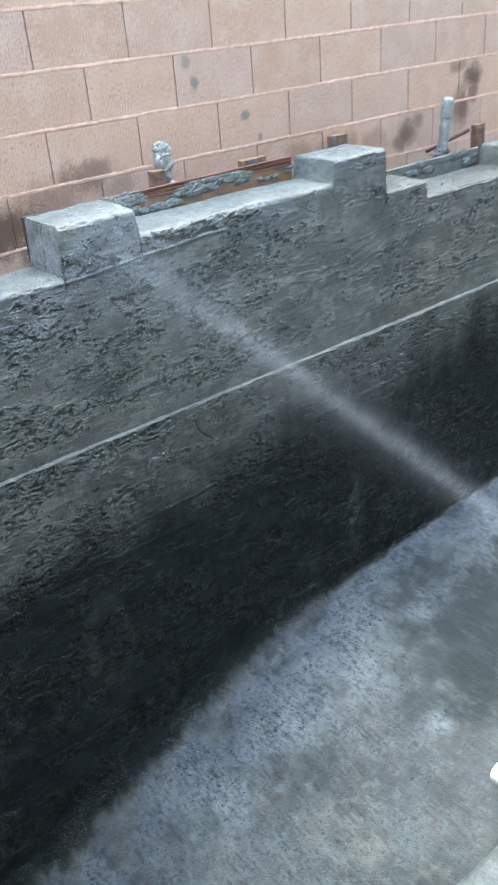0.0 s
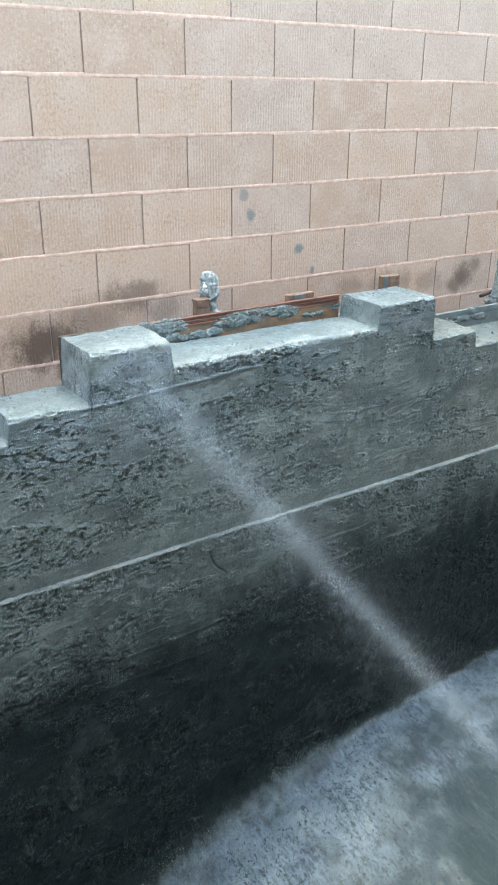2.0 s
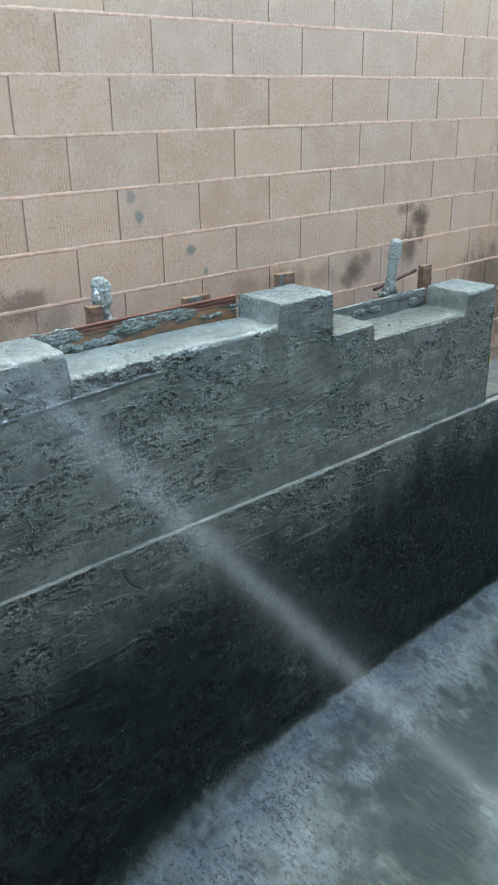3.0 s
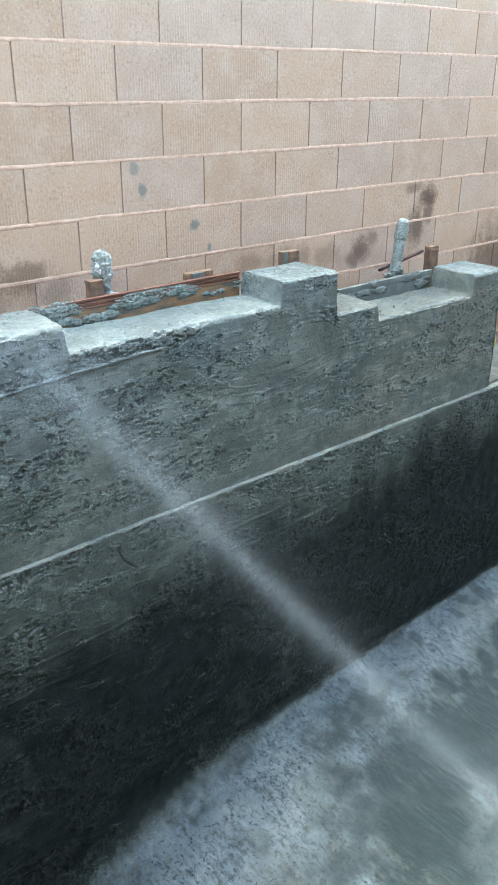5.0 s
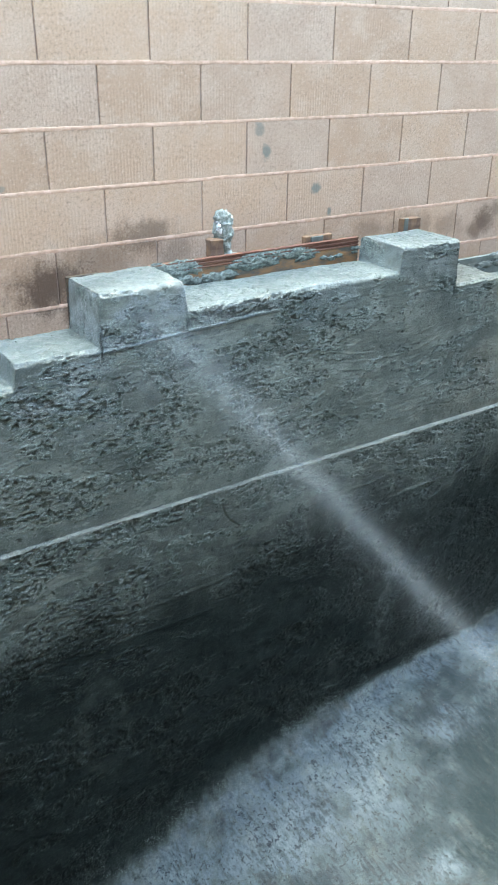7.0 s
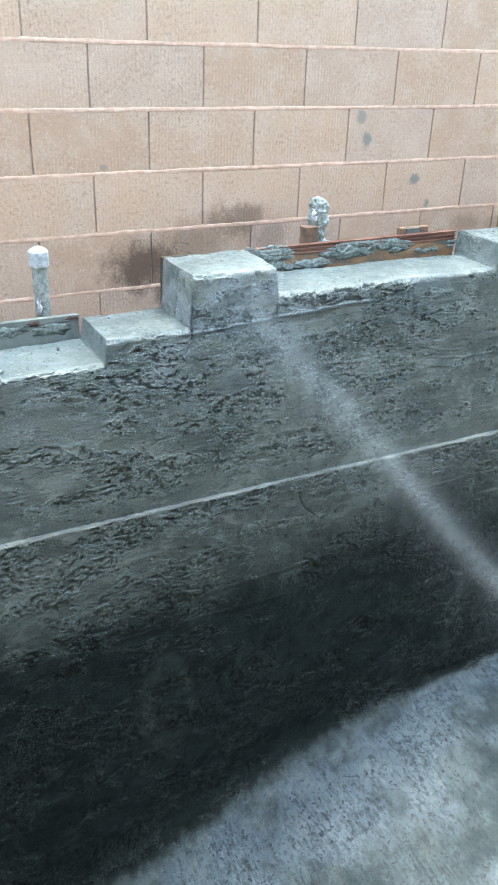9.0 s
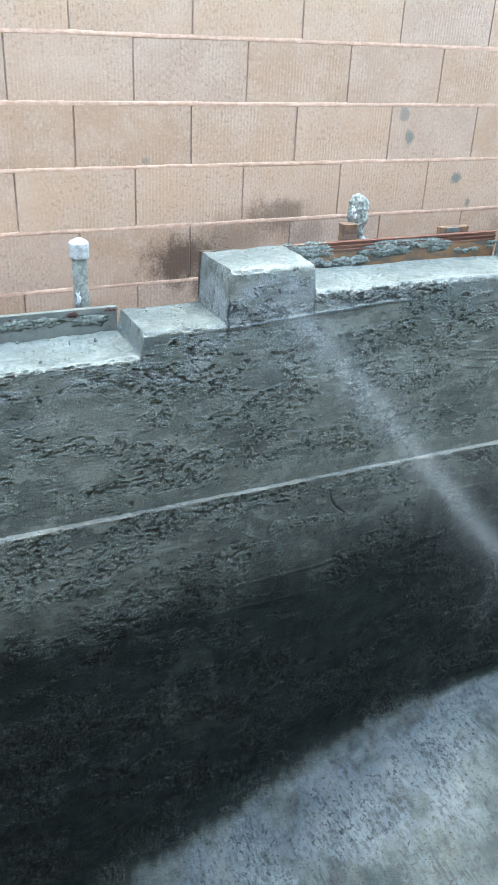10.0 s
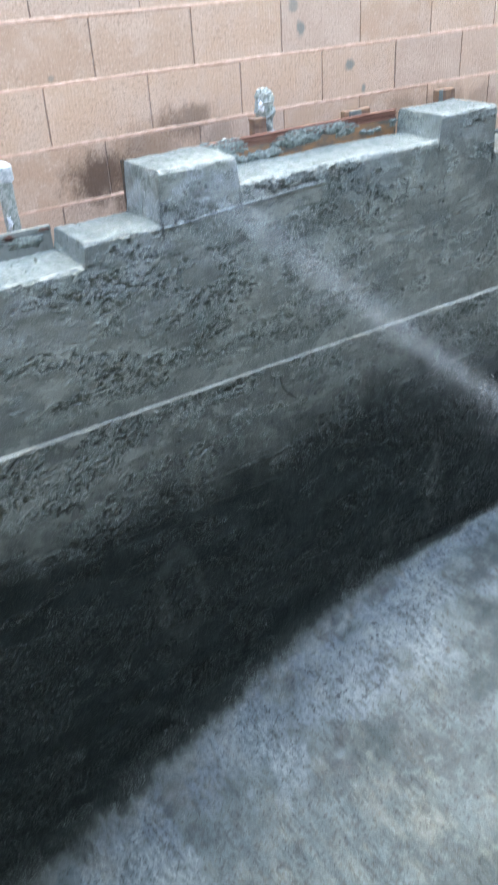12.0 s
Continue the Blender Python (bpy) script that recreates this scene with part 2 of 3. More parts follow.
def plain(name, a, c, scale, roughness=0.6, relief=0.002, metallic=0.0, stretch=(1, 1, 1)):
    """Two tones mottled together at the given size, with a little relief."""
    m, t, b = material(name)
    p = place(t, stretch)
    n = noise_tex(t, p, scale, 5, 0.65)
    fine = noise_tex(t, p, scale * 7, 3, 0.6)
    col = mix(t, ramp(t, n, 0.4, 0.62), a, c)
    col = mix(t, ramp(t, fine, 0.55, 0.75, 0.0, 0.3), col, tuple(v * 0.45 for v in a))
    t.links.new(col, b.inputs["Base Color"])
    t.links.new(ramp(t, fine, 0.3, 0.7, roughness - 0.08, roughness + 0.12), b.inputs["Roughness"])
    b.inputs["Metallic"].default_value = metallic
    bump(t, b, (n, 0.5, relief * 2), (fine, 0.5, relief))
    return m


SPLASHES = [(0.095, 2.675, 0.024, 0.036, 0.8), (0.060, 2.762, 0.026, 0.03, 0.6), (0.352, 2.516, 0.03, 0.026, 0.85), (0.43, 2.412, 0.014, 0.02, 0.8), (-0.98, 2.612, 0.014, 0.012, 0.5)]
STAINS = [(-0.84, 2.25, 0.17, 0.11, 0.85), (-0.72, 2.22, 0.14, 0.14, 0.85), (-0.46, 2.405, 0.17, 0.07, 0.6), (-0.66, 2.33, 0.16, 0.10, 0.4), (-0.33, 2.33, 0.1, 0.08, 0.35), (1.42, 2.29, 0.09, 0.075, 0.75), (1.36, 2.24, 0.06, 0.06, 0.6),
          (1.94, 2.50, 0.09, 0.075, 0.85), (1.95, 2.42, 0.06, 0.07, 0.7), (1.86, 2.36, 0.085, 0.13, 0.75), (1.16, 2.28, 0.12, 0.07, 0.35), (0.92, 2.30, 0.17, 0.07, 0.45), (0.66, 2.31, 0.10, 0.05, 0.3), (1.82, 2.56, 0.09, 0.035, 0.5), (1.50, 2.33, 0.05, 0.05, 0.5), (2.85, 2.90, 0.24, 0.45, 0.7), (2.84, 2.5, 0.15, 0.28, 0.7), (2.70, 2.05, 0.40, 0.28, 0.7), (3.05, 1.80, 0.35, 0.22, 0.9), (2.6, 1.7, 0.3, 0.12, 0.7)]
SHOT = shotcrete()
BLOCK = block_face()
MORTAR = plain("pink_mortar", (0.62, 0.395, 0.27), (0.76, 0.52, 0.38), 30.0, 0.9, 0.0018)
JOINT = plain("grey_brown_mortar", (0.34, 0.24, 0.185), (0.46, 0.33, 0.26), 40.0, 0.95)
SOIL = plain("brown_soil", (0.07, 0.05, 0.036), (0.13, 0.095, 0.07), 14.0, 0.95, 0.01)
PLY = plain("rusty_plywood", (0.11, 0.042, 0.026), (0.20, 0.095, 0.058), 16.0, 0.75, 0.002, 0.0, (0.25, 1, 4))
TIMBER = plain("brown_timber", (0.17, 0.10, 0.06), (0.28, 0.18, 0.11), 18.0, 0.8, 0.002, 0.0, (1, 1, 0.2))
FILM = plain("cement_film", (0.27, 0.31, 0.32), (0.48, 0.52, 0.53), 30.0, 0.7, 0.003)
PVC_DIRTY = plain("cement_smeared_plastic", (0.20, 0.23, 0.20), (0.40, 0.42, 0.375), 110.0, 0.5, 0.003)
PVC = plain("white_plastic", (0.74, 0.76, 0.77), (0.84, 0.85, 0.85), 30.0, 0.35, 0.0004)
RUBBER = plain("black_rubber", (0.015, 0.015, 0.016), (0.03, 0.03, 0.03), 30.0, 0.5, 0.0004)
STEEL = plain("dark_rusty_steel", (0.05, 0.03, 0.025), (0.11, 0.06, 0.045), 40.0, 0.7, 0.001, 0.3)
STUCCO = plain("beige_stucco", (0.30, 0.26, 0.22), (0.38, 0.33, 0.28), 6.0, 0.9)
WETWOOD = plain("black_wet_timber", (0.035, 0.025, 0.018), (0.08, 0.055, 0.03), 20.0, 0.6, 0.002)
STAKE = plain("damp_brown_timber", (0.24, 0.145, 0.085), (0.15, 0.092, 0.062), 26.0, 0.85, 0.001, 0.0, (1, 1, 0.6))
LEDGE = plain("dull_grey_concrete", (0.07, 0.075, 0.068), (0.12, 0.125, 0.112), 12.0, 0.8, 0.004)
YELLOW = plain("yellow_tape", (0.65, 0.52, 0.12), (0.75, 0.62, 0.2), 20.0, 0.5, 0.0005)


# ---- builders ----
def link(name, data, mat, parent=None):
    ob = new(name, data)
    if mat is not None and not data.materials:
        data.materials.append(mat)
    ob.parent = parent
    return ob


def part(name, bm, mat, parent=None, label=""):
    data = bpy.data.meshes.new(name)
    bm.normal_update()
    bm.to_mesh(data)
    bm.free()
    ob = link(name, data, mat, parent)
    return tagged(ob, label)


def empty(name, m=None):
    ob = new(name)
    if m is not None:
        ob.matrix_world = m
    return ob


def box(x0, x1, y0, y1, z0, z1, bevel=0.0, segs=2, bm=None):
    out = bm or bmesh.new()
    made = bmesh.ops.create_cube(out, size=1.0, matrix=Matrix.LocRotScale(((x0 + x1) / 2, (y0 + y1) / 2, (z0 + z1) / 2), None, (x1 - x0, y1 - y0, z1 - z0)))
    if bevel:
        edges = list({e for v in made["verts"] for e in v.link_edges})
        bmesh.ops.bevel(out, geom=edges, offset=bevel, segments=segs, affect="EDGES", profile=0.6)
    return out


def turned(rings, segs=24, bm=None, m=None):
    """A closed body of revolution about z from (radius, height) pairs."""
    out = bm or bmesh.new()
    loops = []
    for r, z in rings:
        loops.append([out.verts.new((r * math.cos(2 * math.pi * i / segs), r * math.sin(2 * math.pi * i / segs), z)) for i in range(segs)])
    for a, b in zip(loops, loops[1:]):
        for i in range(segs):
            out.faces.new((a[i], a[(i + 1) % segs], b[(i + 1) % segs], b[i]))
    out.faces.new(list(reversed(loops[0])))
    out.faces.new(loops[-1])
    if m is not None:
        bmesh.ops.transform(out, matrix=m, verts=[v for l in loops for v in l])
    return out


def lumpy(bm, amount, scale, seed=0):
    """Push the points of a mesh in and out unevenly."""
    bm.normal_update()
    for v in bm.verts:
        v.co += v.normal * amount * noise.fractal(v.co * scale + Vector((seed, 0, 0)), 0.8, 2.0, 3)
    return bm


def shade_smooth(ob):
    for f in ob.data.polygons:
        f.use_smooth = True
    return ob


def sheet(name, p, mat, marks=None, parent=None, flip=False):
    """A mesh from a grid of places, rows by columns, with named values on its points."""
    rows, cols = p.shape[:2]
    p, marks = p[::-1] if flip else p, {k: (v[::-1] if flip else v) for k, v in (marks or {}).items()}
    idx = np.arange(rows * cols).reshape(rows, cols)
    quads = np.stack([idx[:-1, :-1], idx[:-1, 1:], idx[1:, 1:], idx[1:, :-1]], -1).reshape(-1, 4)
    data = bpy.data.meshes.new(name)
    data.vertices.add(rows * cols)
    data.vertices.foreach_set("co", p.reshape(-1).astype(np.float32))
    data.loops.add(len(quads) * 4)
    data.loops.foreach_set("vertex_index", quads.reshape(-1).astype(np.int32))
    data.polygons.add(len(quads))
    data.polygons.foreach_set("loop_start", np.arange(0, len(quads) * 4, 4, dtype=np.int32))
    data.polygons.foreach_set("use_smooth", np.ones(len(quads), dtype=bool))
    data.update(calc_edges=True)
    for key, values in marks.items():
        data.attributes.new(key, "FLOAT", "POINT").data.foreach_set("value", values.reshape(-1).astype(np.float32))
    data.validate()
    return link(name, data, mat, parent)


def normals(p):
    n = np.cross(np.gradient(p, axis=1), np.gradient(p, axis=0))
    return n / np.maximum(np.linalg.norm(n, axis=-1, keepdims=True), 1e-9)


def torn_mask(p):
    """Where the concrete was left torn (1) and where the trowel closed it (0)."""
    return 0.05 + 0.95 * smooth(0.8 * fbm(p, (2.4, 2.4, 4.2), 3, 3) + fbm(p, (8, 8, 15), 4, 9) + 0.35 * fbm(p, (40, 40, 60), 2, 4), -0.50, 0.38)


def relief(p, torn, amount=1.0):
    """Metres by which the sprayed concrete stands in or out, and how far each place lies in a torn hollow."""
    d = 0.006 * fbm(p, (1.9, 1.9, 2.6), 3, 21) + 0.0022 * fbm(p, (15, 15, 15), 2, 22)
    q = p + 0.007 * np.stack([fbm(p, (26, 26, 26), 2, 35), 0 * torn, 0.7 * fbm(p, (26, 26, 26), 2, 36)], -1)
    spun = np.stack([0.8 * p[..., 0] + 0.6 * p[..., 2], p[..., 1], 0.8 * p[..., 2] - 0.6 * p[..., 0]], -1)
    n = 0.68 * fbm(q, (40, 62, 104), 3, 40) + 0.62 * fbm(spun, (72, 72, 84), 3, 45)
    edge = 0.92 - 0.80 * torn
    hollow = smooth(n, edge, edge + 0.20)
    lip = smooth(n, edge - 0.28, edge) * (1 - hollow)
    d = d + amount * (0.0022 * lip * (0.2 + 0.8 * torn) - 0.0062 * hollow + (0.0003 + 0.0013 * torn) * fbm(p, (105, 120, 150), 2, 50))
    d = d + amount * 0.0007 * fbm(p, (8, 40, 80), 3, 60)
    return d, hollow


# ---- the pool shell: raised beam, wall, cove and floor ----
FACE, LIP, BACK, SHELF = -0.562, -0.581, -0.315, 1.585
LEFT, RIGHT, END = -2.9, 3.9, 1.875
STEPS = [(LEFT, 2.135), (-1.18, 2.208), (-0.90, 2.376), (-0.60, 2.286), (0.34, 2.376), (0.65, 2.195), (0.925, 2.122), (1.625, 2.218), (END, 1.575)]


def columns():
    """The beam's stations along the wall, with the height of its top at each; extra stations at every step."""
    xs, tops = [], []
    for n, (x0, top) in enumerate(STEPS[:-1]):
        x1, nxt = STEPS[n + 1]
        fine = 0.0033 if x0 > LEFT else 0.0045
        count = max(3, int((x1 - x0 - 0.014) / fine))
        for i in range(count):
            xs.append(x0 + 0.007 + (x1 - x0 - 0.014) * i / (count - 1))
            tops.append(top)
        extra = max(4, int(abs(nxt - top) / 0.01))
        for i in range(1, extra):
            u = i / extra
            xs.append(x1 - 0.007 + 0.014 * u)
            tops.append(top + (nxt - top) * u * u * (3 - 2 * u))
    return np.array(xs), np.array(tops)


def raised_beam():
    xs, tops = columns()
    n = len(xs)
    low = SHELF - 0.01
    rows = []
    even = 2.09
    for v in np.linspace(0, 1, 165):
        rows.append((np.full(n, FACE), np.where(tops > even, low + (even - low) * v, low + (tops - 0.016 - low) * v * 0.7)))
    for v in np.linspace(0.012, 1, 85):
        rows.append((np.full(n, FACE), np.where(tops > even, even + (tops - 0.016 - even) * v, low + (tops - 0.016 - low) * (0.7 + 0.3 * v))))
    for a in np.linspace(0.2, 1, 5):
        rows.append((np.full(n, FACE + 0.016 * (1 - math.cos(a * math.pi / 2))), tops - 0.016 + 0.016 * math.sin(a * math.pi / 2)))
    for v in np.linspace(0.03, 1, 32):
        rows.append((np.full(n, FACE + 0.016 + (BACK - 0.008 - FACE - 0.016) * v), tops))
    for a in np.linspace(0.3, 1, 3):
        rows.append((np.full(n, BACK - 0.008 + 0.008 * math.sin(a * math.pi / 2)), tops - 0.008 * (1 - math.cos(a * math.pi / 2))))
    for v in np.linspace(0.1, 1, 10):
        rows.append((np.full(n, BACK), tops - 0.008 + (low - tops + 0.008) * v))
    p = np.stack([np.stack([xs, y, z], -1) for y, z in rows])
    nor = normals(p)
    up = smooth(nor[..., 2], 0.35, 0.8)
    torn = torn_mask(p) * (1 - 0.72 * up)
    # the cap over the left seat ends in a faint seam; the belt above the shelf is trowelled smooth
    x, z = p[..., 0], p[..., 2]
    belt = smooth(z + 0.03 * fbm(p, (3, 3, 3), 2, 5), SHELF + 0.05, SHELF + 0.12)
    torn = torn * (0.25 + 0.75 * belt)
    seam = smooth(x, -0.96, -0.90) * smooth(x, -0.2, -0.27)
    line = 2.195 + 0.02 * smooth(x, -0.9, -0.55) + 0.012 * smooth(x, -0.55, -0.27)
    edge = seam * smooth(np.abs(z - line), 0.007, 0.003) * (1 - up)
    below = seam * (0.55 * smooth(x, -0.9, -0.8) + 0.45 * smooth(x, -0.62, -0.52)) * smooth(z, line - 0.10, line - 0.06) * smooth(z, line + 0.004, line) * (1 - up)
    torn = torn * (1 - 0.95 * below)
    rim = 4 * up * (1 - up) * smooth(p[..., 2], 1.9, 2.0)
    d, hollow = relief(p, torn)
    d = d + 0.005 * edge - 0.011 * rim * np.maximum(0, fbm(p, (40, 40, 40), 3, 33)) + 0.0019 * up * fbm(p, (75, 75, 75), 3, 34)
    bow = z - 1.843 - 0.62 * (x - 0.3) ** 2
    rings = np.maximum(0, np.cos((bow + 0.012 * fbm(p, (4, 4, 4), 2, 80)) * 2 * math.pi / 0.033)) ** 6
    d = d + 0.0016 * rings * (1 - up) * smooth(bow, -0.006, 0.0) * smooth(bow, 0.23, 0.12) * smooth(x, -0.12, 0.0) * smooth(x, 0.95, 0.6) * smooth(fbm(p, (7, 7, 22), 3, 81), -0.15, 0.35)
    comb = smooth(fbm(p, (2.2, 2.2, 4), 2, 77), 0.0, 0.4) * smooth(x, 0.15, 0.5)
    d = d + 0.0004 * comb * (1 - up) * np.sin(z * 330 + 5 * fbm(p, (4, 4, 4), 2, 78)) * smooth(fbm(p, (5, 5, 20), 2, 79), -0.1, 0.4)
    pale = np.clip((0.8 - 0.12 * smooth(x, -0.93, -0.9) * smooth(x, -0.56, -0.6) - 0.1 * smooth(x, 0.62, 0.68) * smooth(x, 1.64, 1.6)) * up + 0.4 * smooth(fbm(p, (2.4, 2.4, 5), 4, 31) + 1.2 * (z - 2.28) , 0.15, 0.75) * (1 - up), 0, 1)
    # dried cement bloom over the left seats; brown mud washed over the right end
    bloom = smooth(x, -0.10, -0.62) * smooth(z, 2.17, 2.26) + 0.8 * smooth(x + 0.5 * (z - 2.1), -0.55, -0.95) * smooth(z, 1.80, 2.12) + 0.45 * smooth(z, 2.2, 2.28)
    bloom = np.clip(0.85 * bloom * (1 - up) * (1 - below) * smooth(fbm(p, (12, 12, 20), 4, 37), -0.7, 0.5), 0, 1)
    bloom = np.maximum(bloom, 0.95 * edge)
    mud = smooth(x, 0.35, 1.0) * (1 - up) * smooth(fbm(p, (3, 3, 6), 4, 38), -0.4, 0.5)
    pale = np.maximum(pale * (1 - below), 0.5 * edge)
    return sheet("pool_wall_raised", p + nor * d[..., None], SHOT, {"torn": torn, "pale": pale, "soak_shade": 0 * pale, "wash": 0 * pale, "bloom": bloom, "mud": mud, "film": up * smooth(x, 0.63, 0.67) * smooth(x, 1.64, 1.61), "hollow": hollow * (1 - 0.7 * up)})


def floor_height(x):
    """The floor at the foot of the wall: it falls towards the deep end."""
    return 0.19 + 0.31 * np.clip(x + 0.17, -1.9, 0) + 0.13 * np.clip(x + 0.45, -1.5, 0) + 0.11 * (1 - np.exp(-np.clip(x + 0.17, 0, 4) * 1.4)) + 0.025 * np.clip(x, 0, 3)


def cove_size(x):
    return np.clip(0.13 - 0.10 * x, 0.06, 0.30)


def lower_shell():
    """Shelf, wall, cove and floor in one run of rows from the shelf's back to the far edge of the floor."""
    xs = np.concatenate([np.arange(LEFT, -1.95, 0.02), np.arange(-1.95, 2.6, 0.0038), np.arange(2.6, RIGHT, 0.02)])
    n = len(xs)
    zf, r = floor_height(xs), cove_size(xs)
    rows = []
    for y in np.linspace(FACE + 0.03, LIP + 0.008, 7):
        rows.append((np.full(n, y), np.full(n, SHELF)))
    for a in np.linspace(0.25, 1, 4):
        rows.append((np.full(n, LIP + 0.008 - 0.008 * math.sin(a * math.pi / 2)), np.full(n, SHELF - 0.008 * (1 - math.cos(a * math.pi / 2)))))
    for v in np.concatenate([np.linspace(0.004, 0.46, 170), np.linspace(0.466, 1, 120)]):
        rows.append((LIP - 0.02 * v + 0 * xs, SHELF - 0.008 + (zf + r - SHELF + 0.008) * v))
    wall_rows = len(rows)
    for a in np.linspace(0.02, 1, 46):
        rows.append((LIP - 0.02 - r * (1 - math.cos(a * math.pi / 2)), zf + r - r * math.sin(a * math.pi / 2)))
    for v in np.linspace(0.01, 1, 110):
        start = LIP - 0.02 - r
        far = (start - NEAR) * v
        rows.append((start + (NEAR + 0.02 - start) * v, zf - 0.09 * smooth(far, 0, 0.7)))
    p = np.stack([np.stack([xs, y, z], -1) for y, z in rows])
    nor = -normals(p)
    x, y, z = p[..., 0], p[..., 1], p[..., 2]
    up = smooth(nor[..., 2], 0.1, 0.95)
    torn = torn_mask(p + np.array([3.0, 0, 0])) * (1 - 0.93 * up)
    torn[:11] *= 0.8
    # the run of torn spatter along the foot of the wall
    foot = smooth(nor[..., 2], 0.45, 0.8) * smooth(y, -1.35, -0.85)
    crust = foot * smooth(fbm(p, (5, 5, 5), 3, 14), -0.4, 0.3)
    torn = np.maximum(torn, 0.35 * crust)
    d, hollow = relief(p, torn, 1.0)
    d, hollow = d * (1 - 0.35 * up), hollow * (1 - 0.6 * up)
    d = d + 0.003 * crust * fbm(p, (45, 45, 45), 3, 15)
    # a short crack under the shelf and long rod marks across the wall
    along = (x + 0.472) * 0.606 - (z - 1.521) * 0.795
    across = np.abs((x + 0.472) * 0.795 + (z - 1.521) * 0.606 + 0.02 * np.sin(along * 20))
    d = d - 0.007 * (1 - up) * smooth(along, -0.01, 0.01) * smooth(along, 0.14, 0.11) * smooth(across, 0.005, 0.001)
    for level, tilt, x0, x1 in ((1.20, 0.015, -0.9, 0.5), (1.29, 0.02, 0.0, 1.0), (1.06, -0.02, -1.4, -0.4), (1.40, 0.03, -0.1, 0.45)):
        mark = np.abs(z - level - tilt * x - 0.006 * fbm(p, (3, 3, 3), 2, 16))
        d = d + 0.0022 * (1 - up) * smooth(mark, 0.011, 0.002) * smooth(x, x0, x0 + 0.2) * smooth(x, x1, x1 - 0.2)
    line = smooth(nor[..., 2] + 0.12 * fbm(p, (5, 5, 5), 4, 66) + 0.10 * fbm(p, (30, 9, 9), 3, 67) + 0.05 * fbm(p, (60, 40, 40), 2, 68), 0.40, 0.96)
    wash = 1.0 * line
    wash[:11] = 0
    # flecked patches along the foot; a damp darker patch further out
    def spot(cx, cy, rx, ry):
        far = np.hypot((x - cx) / rx, (y - cy) / ry) + 0.45 * fbm(p, (6, 6, 6), 4, 92)
        return smooth(far, 1.45, 0.35)
    fleck = np.clip(0.8 * crust + spot(-0.38, -0.88, 0.22, 0.14) + 0.7 * spot(-1.0, -0.8, 0.2, 0.13) + 0.6 * spot(0.1, -0.85, 0.2, 0.08) + 0.5 * spot(0.05, -1.45, 0.16, 0.08), 0, 1) * up
    damp = np.clip(1.0 * spot(0.80, -1.22, 0.72, 0.36) + 0.8 * spot(1.7, -1.10, 0.6, 0.25) + 0.45 * spot(0.45, -1.62, 0.5, 0.25) + 0.55 * spot(-0.48, -1.21, 0.11, 0.08) + 0.5 * spot(-0.1, -2.0, 0.35, 0.3), 0, 1) * line
    pale = 0.55 * foot * (1 - damp) * smooth(fbm(p, (15, 15, 15), 5, 93), -0.5, 0.5) * (0.5 + 0.5 * smooth(x, -1.2, 0.2))
    pale[:11] = 0.05 + 0.2 * smooth(fbm(p[:11], (16, 16, 16), 4, 23), -0.7, 0.4)
    wash[11:] = np.maximum(wash, damp)[11:]
    # hosed wall below the shelf, wet tone plus painted shade; rim dries in drips
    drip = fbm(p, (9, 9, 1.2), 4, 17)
    soak_shade = smooth(z + 0.09 * drip + 0.10 * fbm(p, (1.3, 1.3, 1.3), 2, 18) - 0.11 * np.clip(x, -0.6, 1), 1.55, 1.07) * (1 - line)
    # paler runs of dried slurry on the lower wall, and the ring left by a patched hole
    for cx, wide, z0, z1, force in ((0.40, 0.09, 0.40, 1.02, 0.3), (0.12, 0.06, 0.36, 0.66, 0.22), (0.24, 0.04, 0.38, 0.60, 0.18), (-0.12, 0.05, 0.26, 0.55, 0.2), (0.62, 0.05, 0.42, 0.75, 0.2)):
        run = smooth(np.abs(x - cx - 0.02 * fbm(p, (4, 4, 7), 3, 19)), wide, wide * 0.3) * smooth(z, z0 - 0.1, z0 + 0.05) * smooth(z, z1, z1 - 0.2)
        soak_shade = soak_shade * (1 - force * run * smooth(fbm(p, (34, 34, 26), 4, 20), -0.5, 0.5))
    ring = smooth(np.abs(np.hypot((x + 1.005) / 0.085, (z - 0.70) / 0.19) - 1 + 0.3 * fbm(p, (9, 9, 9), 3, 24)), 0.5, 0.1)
    soak_shade = soak_shade * (1 - 0.16 * ring * (1 - up))
    soak_shade = 0.2 + 0.8 * soak_shade
    soak_shade[:11] = 0
    rim = 0 * soak_shade
    rim[:11] = 0.9
    q = p + nor * d[..., None]
    cut = wall_rows + 30
    wall = sheet("pool_wall", q[:cut + 1], SHOT, {"torn": torn[:cut + 1], "pale": pale[:cut + 1], "wash": wash[:cut + 1], "soak_shade": soak_shade[:cut + 1], "mud": rim[:cut + 1], "fleck": fleck[:cut + 1], "damp": damp[:cut + 1], "hollow": hollow[:cut + 1]}, flip=True)
    floor = sheet("pool_floor", q[cut:], SHOT, {"torn": torn[cut:], "pale": pale[cut:], "wash": wash[cut:], "soak_shade": soak_shade[cut:], "fleck": fleck[cut:], "damp": damp[cut:], "hollow": hollow[cut:]}, flip=True)
    return wall, floor


NEAR, DECK = -2.46, 1.50
PVC_AT = (-0.775, -2.46, 1.25)
NOZZLE = (-0.89, -2.72, 1.975)
# edge of the unseen eave, placed so the lower wall falls dark
EAVE_Y, EAVE_Z = -2.75, 4.65


